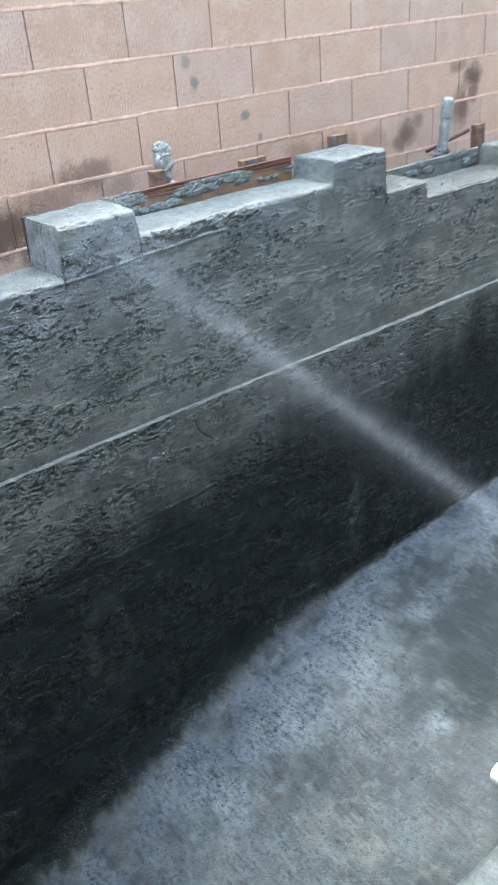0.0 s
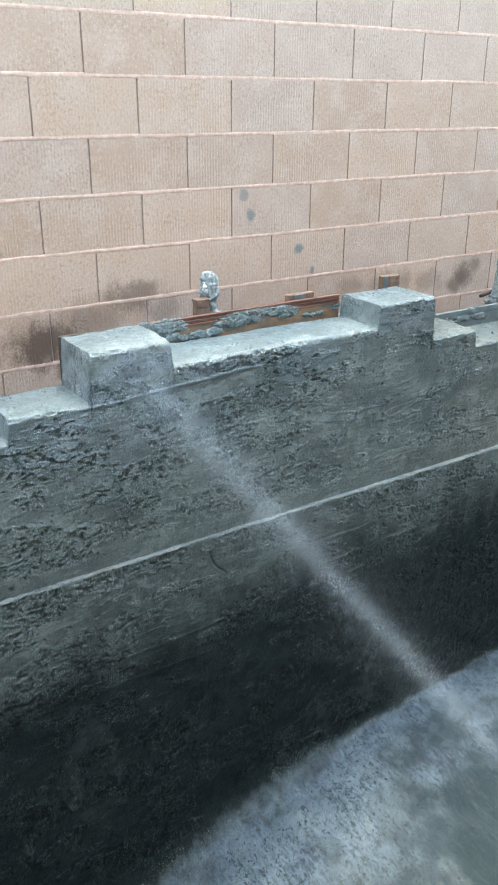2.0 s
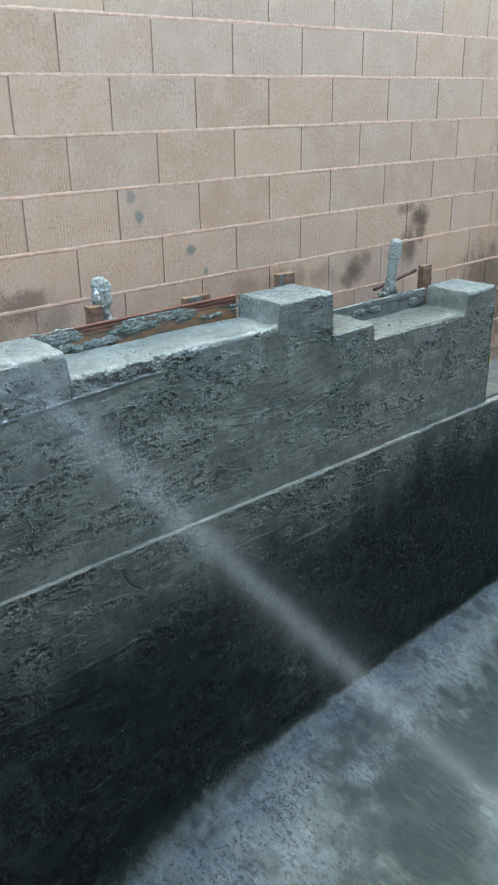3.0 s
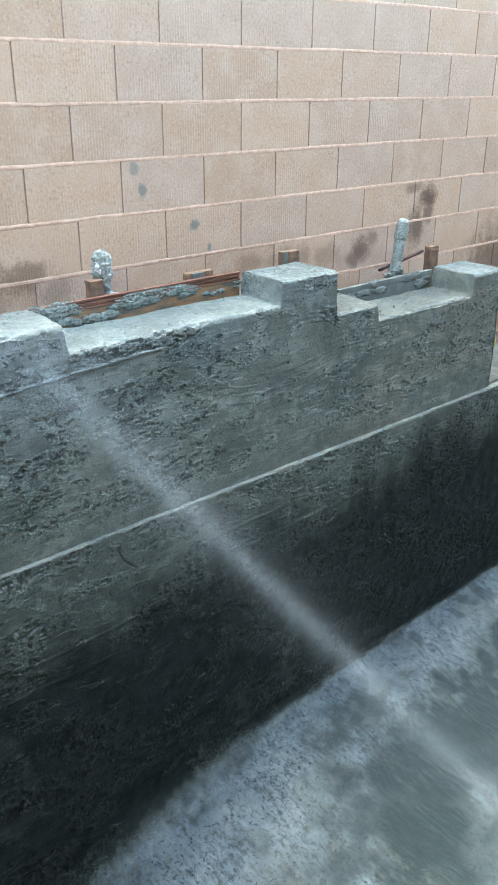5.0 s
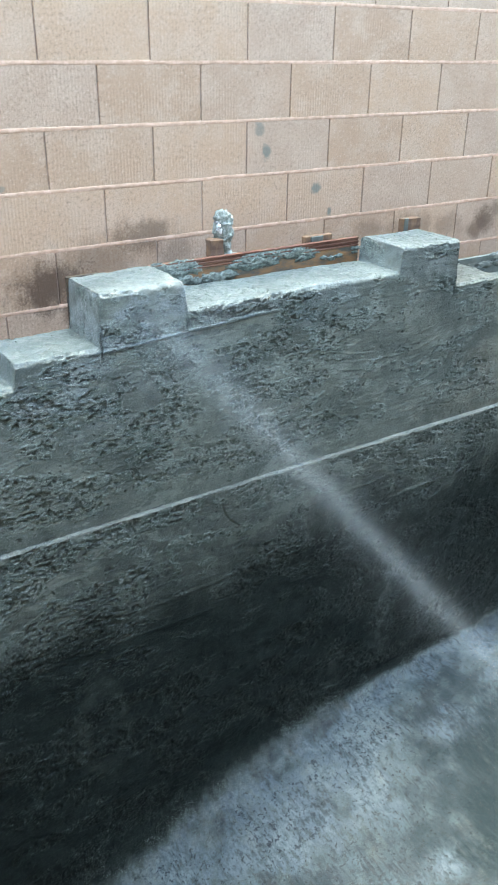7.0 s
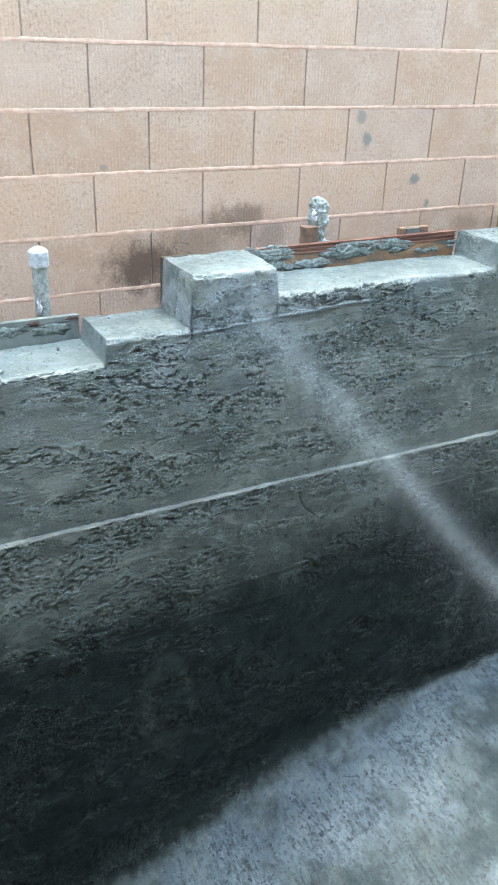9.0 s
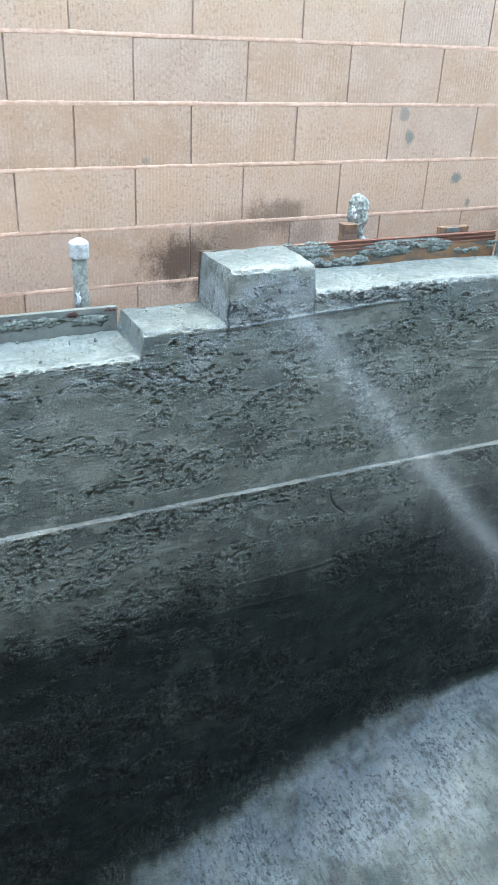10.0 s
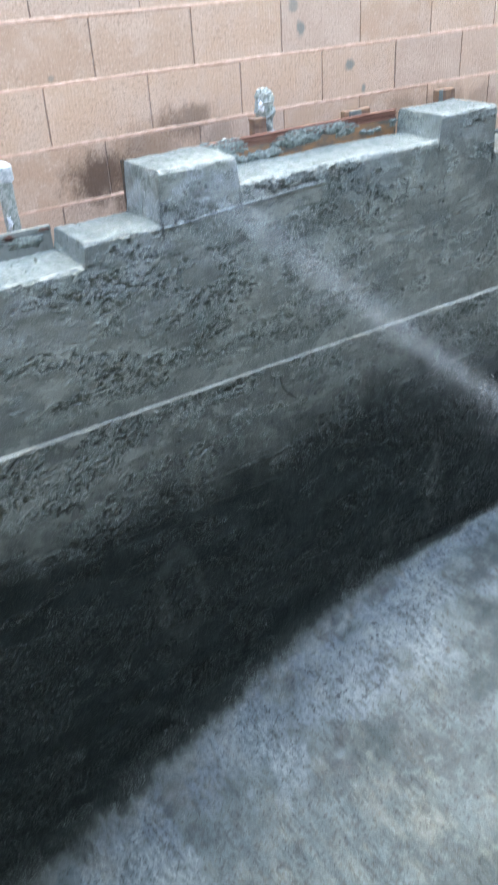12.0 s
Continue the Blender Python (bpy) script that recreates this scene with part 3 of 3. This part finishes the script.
def near_side():
    """The opposite wall of the pool and the rough deck that runs back from it."""
    xs = np.concatenate([np.arange(LEFT, -1.9, 0.03), np.arange(-1.9, 0.6, 0.009), np.arange(0.6, RIGHT, 0.03)])
    n = len(xs)
    rows = []
    for y in np.concatenate([np.linspace(-6.2, -3.3, 12), np.linspace(-3.25, NEAR - 0.03, 90)]):
        rows.append((np.full(n, y), np.full(n, DECK)))
    for a in np.linspace(0.15, 1, 6):
        rows.append((np.full(n, NEAR - 0.03 + 0.03 * math.sin(a * math.pi / 2)), np.full(n, DECK - 0.03 * (1 - math.cos(a * math.pi / 2)))))
    for v in np.linspace(0.03, 1, 40):
        rows.append((np.full(n, NEAR), np.full(n, DECK - 0.03 + (-0.7 - DECK + 0.03) * v)))
    p = np.stack([np.stack([xs, y, z], -1) for y, z in rows])
    nor = normals(p)
    up = smooth(nor[..., 2], 0.2, 0.8)
    torn = torn_mask(p + 5.0) * 0.12
    d = relief(p, torn)[0] * 1.2 + 0.010 * fbm(p, (9, 9, 9), 4, 8) * smooth(p[..., 1], -3.2, -2.6)
    # unseen pool-side face kept near-black so it throws little light across
    return sheet("pool_wall_near", p + nor * d[..., None], SHOT, {"torn": torn, "pale": 0.12 * up, "wash": 0.9 * up, "soak_shade": 1 - up})


tagged(raised_beam(), "raised grey sprayed-concrete beam with stepped seats", "pool wall", kind="structure")
pool_wall, pool_floor = lower_shell()
tagged(pool_wall, "dark wet sprayed-concrete pool wall with a narrow shelf", "pool wall", kind="structure")
tagged(pool_floor, "pale wet trowelled concrete pool floor", "pool floor", kind="structure")
tagged(near_side(), "rough pale concrete pool edge and deck", "pool wall", kind="structure")
for name, x0, x1 in (("pool_wall_west", LEFT - 0.25, LEFT + 0.02), ("pool_wall_east", RIGHT - 0.04, RIGHT + 0.25)):
    tagged(part(name, box(x0, x1, NEAR - 0.1, FACE, -0.8, SHELF, 0.02), SHOT), "plain grey concrete end wall of the pool", "pool wall", kind="structure")

# soil between beam and block wall, and the strip beyond the beam's end
soil = part("ground", box(LEFT - 3, END, BACK + 0.001, 0.02, 1.2, 2.02), SOIL)
tagged(soil, "brown loose soil behind the concrete beam", "ground", kind="structure")
tagged(part("ledge", box(END + 0.02, RIGHT + 3, FACE + 0.02, -0.16, 1.2, 1.598, 0.012), LEDGE), "dull grey concrete ledge beyond the raised beam", "ledge", kind="structure")
tagged(part("ground", box(END + 0.02, RIGHT + 3, -0.158, 0.02, 1.2, 1.585, 0.01), SOIL), "damp brown soil strip beside the pool", "ground", kind="structure")

# ---- unseen plain surroundings, added to close the place and shut out low sky ----
tagged(part("wall_south", box(-8, 9, -4.9, -4.6, 1.0, 4.6, 0.02), STUCCO), "unseen plain beige stucco wall added behind the camera", "wall", kind="structure")
tagged(part("eave", box(-8, 9, -5.4, EAVE_Y, EAVE_Z, EAVE_Z + 0.18, 0.02), TIMBER), "broad plain timber eave, unseen, added to shut out sky", "eave", kind="structure")
for name, x in (("wall_west", -5.6), ("wall_east", 6.6)):
    tagged(part(name, box(x - 0.1, x + 0.1, -4.6, 0.0, 1.0, 4.0, 0.02), STUCCO), "plain beige garden wall", "wall", kind="structure")
tagged(part("ground", box(-12, 12, -12, 8, -1.4, -0.9), SOIL), "bare brown soil under the pool", "ground", kind="structure")

# ---- things along the beam ----
def smear(name, x, y, z, w, d, h, mat, seed, parent=None, rough=0.0055):
    """A ragged lump of cement."""
    bm = bmesh.new()
    bmesh.ops.create_icosphere(bm, subdivisions=3, radius=1.0)
    for v in bm.verts:
        v.co *= 1 + 0.8 * noise.fractal(v.co * 2.3 + Vector((seed, 0, 0)), 0.7, 2.0, 4)
        v.co = Vector((v.co.x * w / 2, v.co.y * d / 2, v.co.z * h / 2))
    bm.normal_update()
    for v in bm.verts:
        v.co += v.normal * rough * noise.fractal(v.co * 110 + Vector((seed, 0, 0)), 0.6, 2.0, 3)
    bmesh.ops.translate(bm, verts=bm.verts[:], vec=(x, y, z))
    return shade_smooth(part(name, bm, mat, parent))


def form_board(x0, x1, z0, z1, label, upper, lower, split, layers=5):
    """Form lumber on edge behind the beam: a ply strip of laid veneers over a wider board."""
    board = tagged(empty("form_board"), label, "board")
    y0 = BACK + 0.003
    step = (z1 - split) / layers
    for i in range(layers):
        inset = 0.0025 * (i % 2)
        bm = box(x0 + inset, x1 - inset, y0 + inset, y0 + 0.02, split + i * step + 0.0006, split + (i + 1) * step, 0.001, 1)
        part("veneer", bm, upper, board)
    bm = box(x0, x1, y0 + 0.002, y0 + 0.02, z0, split, 0.002, 1)
    part("plank", bm, lower, board)
    return board


STAINED = plain("stained_form_ply", (0.27, 0.145, 0.065), (0.10, 0.092, 0.075), 20.0, 0.7, 0.002, 0.0, (0.5, 1, 1.6))
RUSTCAP = plain("rust_flakes", (0.10, 0.042, 0.03), (0.055, 0.026, 0.02), 60.0, 0.8, 0.003)
SMEARED = plain("cement_grey_board", (0.115, 0.13, 0.117), (0.18, 0.195, 0.175), 14.0, 0.7, 0.002)
SPLASH = plain("green_grey_splash", (0.13, 0.155, 0.137), (0.25, 0.285, 0.255), 90.0, 0.8, 0.003)
form_board(-0.597, 0.338, 2.0, 2.372, "rusty brown plywood form board behind the beam", PLY, STAINED, 2.338)
form_board(-2.2, -1.184, 2.0, 2.214, "cement-smeared form board behind the low seat", SMEARED, SMEARED, 2.195, 1)
form_board(0.93, 1.62, 2.0, 2.205, "cement-smeared form board behind the low seat", SMEARED, SMEARED, 2.18, 1)
for x0, x1, top in ((-0.897, -0.78, 2.373),):
    board = tagged(empty("form_board"), "thin brown timber form board beside the seat", "board")
    part("plank", box(x0, x1, BACK + 0.003, BACK + 0.02, 2.0, top, 0.002, 1), WETWOOD, board)

rl = random.Random(12)
for x0, x1, z0, z1, count, mat in ((-0.58, -0.43, 2.298, 2.362, 26, SPLASH), (-0.26, 0.08, 2.322, 2.356, 20, SPLASH), (-0.42, -0.28, 2.292, 2.305, 6, SPLASH), (0.16, 0.33, 2.30, 2.34, 5, SPLASH), (-1.95, -1.2, 2.172, 2.202, 20, SPLASH), (0.96, 1.6, 2.14, 2.2, 15, SMEARED), (-1.6, -1.2, 2.196, 2.206, 7, RUSTCAP)):
    for n in range(count):
        x, z = rl.uniform(x0, x1), rl.uniform(z0, z1)
        w = rl.uniform(0.05, 0.11) if (x < 0.1 or x > 0.9) and mat is not RUSTCAP else rl.uniform(0.02, 0.045)
        lump = smear("cement_lump", x, BACK + 0.004, z, w, rl.uniform(0.002, 0.0035), min(0.036, w * rl.uniform(0.32, 0.5)), mat, rl.uniform(0, 90), None, 0.0009)
        tagged(lump, *(("rusty brown flake on the form board", "rust flake", "flakes on the boards") if mat is RUSTCAP else ("ragged grey cement patch stuck on the form board", "cement", "patches on the boards")))


def dense(rings, step=0.005):
    """Rings filled in between, close enough to carry lumps."""
    out = [rings[0]]
    for (r0, z0), (r1, z1) in zip(rings, rings[1:]):
        n = max(1, int(math.hypot(r1 - r0, z1 - z0) / step))
        out += [(r0 + (r1 - r0) * i / n, z0 + (z1 - z0) * i / n) for i in range(1, n + 1)]
    return out


def standpipe(label, x, y, base, top, kind, lean=0.0, seed=0):
    """An upright plastic pipe, smeared with cement; kind says how it ends."""
    pipe = tagged(empty("standpipe", pose(x, y, base, 0, lean, 0)), label, "pipe", "pipes behind the beam")
    h = top - base
    r = 0.0245
    rings = [(r, -0.25)] + [(r, (h - 0.05) * i / 14) for i in range(15)]
    bm = turned(rings, 28)
    lumpy(bm, 0.006 if kind != "cap" else 0.0014, 34, seed)
    shade_smooth(part("tube", bm, PVC_DIRTY, pipe))
    if kind == "cap":
        bm = turned([(0.025, h - 0.064), (0.0312, h - 0.064), (0.0318, h - 0.0632), (0.032, h - 0.06), (0.032, h - 0.04), (0.032, h - 0.02), (0.0318, h - 0.0175), (0.0308, h - 0.0155), (0.024, h - 0.009), (0.013, h - 0.003), (0.003, h)], 28)
        lumpy(bm, 0.0008, 40, seed)
        shade_smooth(part("cap", bm, CAP, pipe, "white end cap flecked with cement"))
        smear("bare_patch", -0.014, -0.0195, 0.05, 0.012, 0.009, 0.05, PVC, 31, pipe)
    elif kind == "elbow":
        bm = turned(dense([(0.026, h - 0.3), (0.029, h - 0.2), (0.031, h - 0.14), (0.034, h - 0.10), (0.036, h - 0.06), (0.035, h - 0.03), (0.028, h - 0.01), (0.014, h)], 0.004), 44)
        lumpy(bm, 0.009, 38, seed)
        lumpy(bm, 0.005, 120, seed + 5)
        shade_smooth(part("elbow", bm, PVC_DIRTY, pipe, "elbow crusted with pale cement"))
        smear("bare_patch", -0.028, -0.012, h - 0.055, 0.018, 0.03, 0.045, PVC, 71, pipe)
        for i, (dx, dz, s) in enumerate([(-0.05, -h + 0.11, 0.09), (0.0, -h + 0.08, 0.1), (0.01, -h + 0.15, 0.07), (-0.09, -h + 0.09, 0.08)]):
            smear("crust", dx, -0.02, h + dz - 0.02, s, 0.06, s * 0.7, FILM, 60 + i, pipe)
    else:
        bm = turned(dense([(0.025, h - 0.27), (0.026, h - 0.1), (0.031, h - 0.095), (0.0315, h - 0.03), (0.028, h - 0.012), (0.015, h - 0.002), (0.004, h)], 0.004), 40)
        lumpy(bm, 0.004, 34, seed)
        lumpy(bm, 0.004, 120, seed + 5)
        shade_smooth(part("cap", bm, PVC_DIRTY, pipe, "cement-flecked end cap"))
        for i, (dx, z, s) in enumerate([(0.0, 0.0, 0.08), (-0.03, -0.02, 0.09)]):
            smear("crust", dx, -0.01, z, s, 0.06, s * 0.5, SMEARED, 80 + i, pipe)
    return pipe


CAP = plain("flecked_white_plastic", (0.52, 0.54, 0.53), (0.30, 0.33, 0.32), 70.0, 0.45, 0.001)
standpipe("cement-crusted plastic standpipe with an elbow top", -0.232, -0.2, 2.2, 2.506, "elbow", 0, 3)
standpipe("leaning cement-spattered plastic standpipe by the damp stain", 1.462, -0.2, 2.2, 2.456, "crusted", 8, 7)
standpipe("grey plastic standpipe with a white end cap", -1.272, -0.2, 2.17, 2.416, "cap", 0, 11)


def stake(x0, x1, y, top, label, foot=1.9):
    """A short timber stake with a rough sawn head."""
    st = tagged(empty("timber_stake"), label, "stake", "stakes behind the beam")
    bm = box(x0, x1, y - 0.018, y + 0.018, foot, top, 0.0015, 1)
    bmesh.ops.subdivide_edges(bm, edges=[e for e in bm.edges if abs(e.verts[0].co.z - e.verts[1].co.z) > 0.1], cuts=30)
    part("post", lumpy(bm, 0.004, 40, x0), STAKE, st)
    return st


st = stake(-0.318, -0.262, -0.235, 2.416, "rusty brown timber stake beside the crusted pipe")
st = stake(0.672, 0.765, -0.2, 2.392, "brown timber stake behind the square seat")
part("metal_strap", box(0.668, 0.69, -0.222, -0.2165, 2.33, 2.396, 0.001, 1), SMEARED, st, "grey strap on the stake")
stake(1.715, 1.79, -0.2, 2.292, "brown timber stake by the leaning pipe")
chip = tagged(empty("timber_offcut"), "small yellow-brown timber offcut behind the board", "offcut")
part("piece", box(0.10, 0.235, -0.27, -0.245, 2.33, 2.389, 0.003, 1), STAKE, chip)
part("cement_patch", box(0.125, 0.185, -0.276, -0.268, 2.36, 2.387, 0.002, 1), SMEARED, chip)

rod = tagged(empty("steel_bar"), "dark rusty reinforcing bar leaning between pipe and stake", "bar")
way = Vector((0.34, 0, 0.055))
bm = turned([(0.008, 0.0), (0.009, 0.01)] + [(0.0085 + 0.0012 * (i % 2), 0.01 + 0.02 * i) for i in range(1, 17)] + [(0.008, 0.345)], 10, None, Matrix.Translation((1.40, -0.15, 2.205)) @ way.to_track_quat("Z", "Y").to_matrix().to_4x4())
shade_smooth(part("bar", bm, STEEL, rod))

tape = tagged(empty("tape_tag"), "small yellow tape tag on the beam's end", "tag")
bm = box(END + 0.016, END + 0.019, FACE + 0.005, FACE + 0.032, 1.80, 1.85, 0.001, 1)
part("strip", bm, YELLOW, tape)

# ---- loose crumbs of cement lying on the seats ----
rc = random.Random(21)
bm = bmesh.new()
for n in range(160):
    x = rc.uniform(-1.85, 1.6)
    top = [z for x0, z in STEPS[:-1] if x0 + 0.02 <= x][-1:]
    if not top:
        continue
    r = rc.uniform(0.0012, 0.003) if n % 20 else 0.006
    made = bmesh.ops.create_icosphere(bm, subdivisions=1, radius=r, matrix=Matrix.Translation((x, rc.uniform(FACE + 0.03, BACK - 0.015), top[0] + 0.001 + r * 0.35)) @ Euler((rc.random() * 3, rc.random() * 3, 0)).to_matrix().to_4x4() @ Matrix.Diagonal((1.5, 0.9, 0.7, 1)))
tagged(part("cement_crumbs", bm, SMEARED), "dark grey cement crumbs strewn on the seats", "crumbs", kind="stuff")

# ---- pipe stub in the near wall ----
stub = tagged(empty("pipe_stub", pose(PVC_AT[0], NEAR, PVC_AT[2], -90, 0, 0)), "white plastic pipe stub with a black ring", "pipe")
shade_smooth(part("tube", turned([(0.0245, -0.1), (0.0245, 0.18), (0.022, 0.182), (0.02, 0.17)], 32), PVC, stub))
shade_smooth(part("cap", turned([(0.025, 0.168), (0.0285, 0.168), (0.029, 0.171), (0.029, 0.2), (0.028, 0.206), (0.024, 0.209), (0.004, 0.21)], 32), PVC, stub))
shade_smooth(part("ring", turned([(0.0247, 0.160), (0.029, 0.161), (0.0296, 0.164), (0.029, 0.1675), (0.0247, 0.168)], 32), RUBBER, stub, "black rubber ring"))

# ---- the hose's jet: fine drops, dense at the core, breaking up where it strikes ----
def water_spray(start, strike, drops=400000):
    a, b = np.array(start), np.array(strike)
    r = np.random.default_rng(5)
    u = r.random(drops)
    mid = a + (b - a) * u[:, None]
    mid[:, 2] += 0.04 * u * (1 - u)
    spread = 0.021 + 0.055 * u ** 2
    c = mid + r.normal(size=(drops, 3)) * (spread * r.choice([0.45, 1.0, 2.4], drops, p=[0.36, 0.34, 0.30]))[:, None]
    halo = drops // 5
    c[:halo] = b + np.array([0, -0.05, -0.02]) + r.normal(size=(halo, 3)) * np.array([0.14, 0.06, 0.13])
    c[:, 1] = np.minimum(c[:, 1], FACE - 0.012)
    size = (0.0009 + 0.0004 * r.random(drops)) * (0.55 + 0.45 * u)
    side, rise = r.normal(size=(2, drops, 3))
    side /= np.linalg.norm(side, axis=1, keepdims=True)
    rise -= side * (side * rise).sum(1, keepdims=True)
    rise /= np.linalg.norm(rise, axis=1, keepdims=True)
    w = size[:, None]
    verts = np.stack([c + 1.3 * w * rise, c - 0.65 * w * rise + 1.13 * w * side, c - 0.65 * w * rise - 1.13 * w * side], 1).reshape(-1, 3)
    tris = np.arange(3 * drops).reshape(-1, 3)
    data = bpy.data.meshes.new("water_spray")
    data.from_pydata(verts.tolist(), [], tris.tolist())
    return link("water_spray", data, DROPS)


DROPS, tree, shader = material("white_water_drops")
shader.inputs["Base Color"].default_value = (0.66, 0.80, 0.94, 1)
shader.inputs["Roughness"].default_value = 0.25
shader.inputs["Alpha"].default_value = 0.031
tagged(water_spray(NOZZLE, (-0.74, -0.575, 2.30)), "fine white water spray striking the concrete seat", "water spray", kind="stuff")

# ---- block wall ----
U = 0.2032
ZE = 2.387
wall = empty("wall_north")
tagged(wall, "tan combed concrete-block garden wall with pink mortar", "wall", kind="structure")
part("mortar", box(-6.0, 9.0, 0.005, 0.19, 0.9, ZE + 9 * U), JOINT, wall)
for r in range(-4, 9):
    xs = np.concatenate([np.arange(-6, -2.4, 0.3), np.arange(-2.4, 4.6, 0.012), np.arange(4.6, 9.1, 0.3)])
    rows = []
    for v, deep in ((-1, 0.003), (-0.86, 0.0004), (-0.6, -0.0003), (0.0, -0.0004), (0.6, -0.0003), (0.86, 0.0004), (1, 0.003)):
        q = np.stack([xs, np.full(len(xs), deep), np.full(len(xs), ZE + r * U + 0.0084 * v)], -1)
        q[:, 2] += 0.0016 * cloud(np.stack([xs * 9, 0 * xs + v * 3, 0 * xs + r * 7.3], -1), 3) + 0.0013 * cloud(np.stack([xs * 75, 0 * xs + v * 4, 0 * xs + r * 3.7], -1), 8)
        q[:, 1] += 0.0006 * cloud(np.stack([xs * 22, 0 * xs + v, 0 * xs + r * 5.1], -1), 6)
        rows.append(q)
    sheet("mortar_joint", np.stack(rows), MORTAR, None, wall)
bm = bmesh.new()
bmesh.ops.create_cube(bm, size=1.0, matrix=Matrix.LocRotScale((0, 0.05, 0), None, (0.4008, 0.1, U - 0.0102)))
bmesh.ops.bevel(bm, geom=bm.edges[:], offset=0.0010, segments=1, affect="EDGES")
stone = bpy.data.meshes.new("block")
bm.to_mesh(stone)
bm.free()
stone.materials.append(BLOCK)
rng = random.Random(4)
for r in range(-4, 9):
    for c in range(-9, 14):
        k = 2 * c + (1 if r % 2 == 0 else 0)
        ob = link("block", stone, BLOCK, wall)
        ob.matrix_world = pose((k + 1) * U, rng.uniform(-0.0004, 0.0006), ZE + (r + 0.5) * U, rng.uniform(-0.1, 0.1), 0, rng.uniform(-0.1, 0.1))
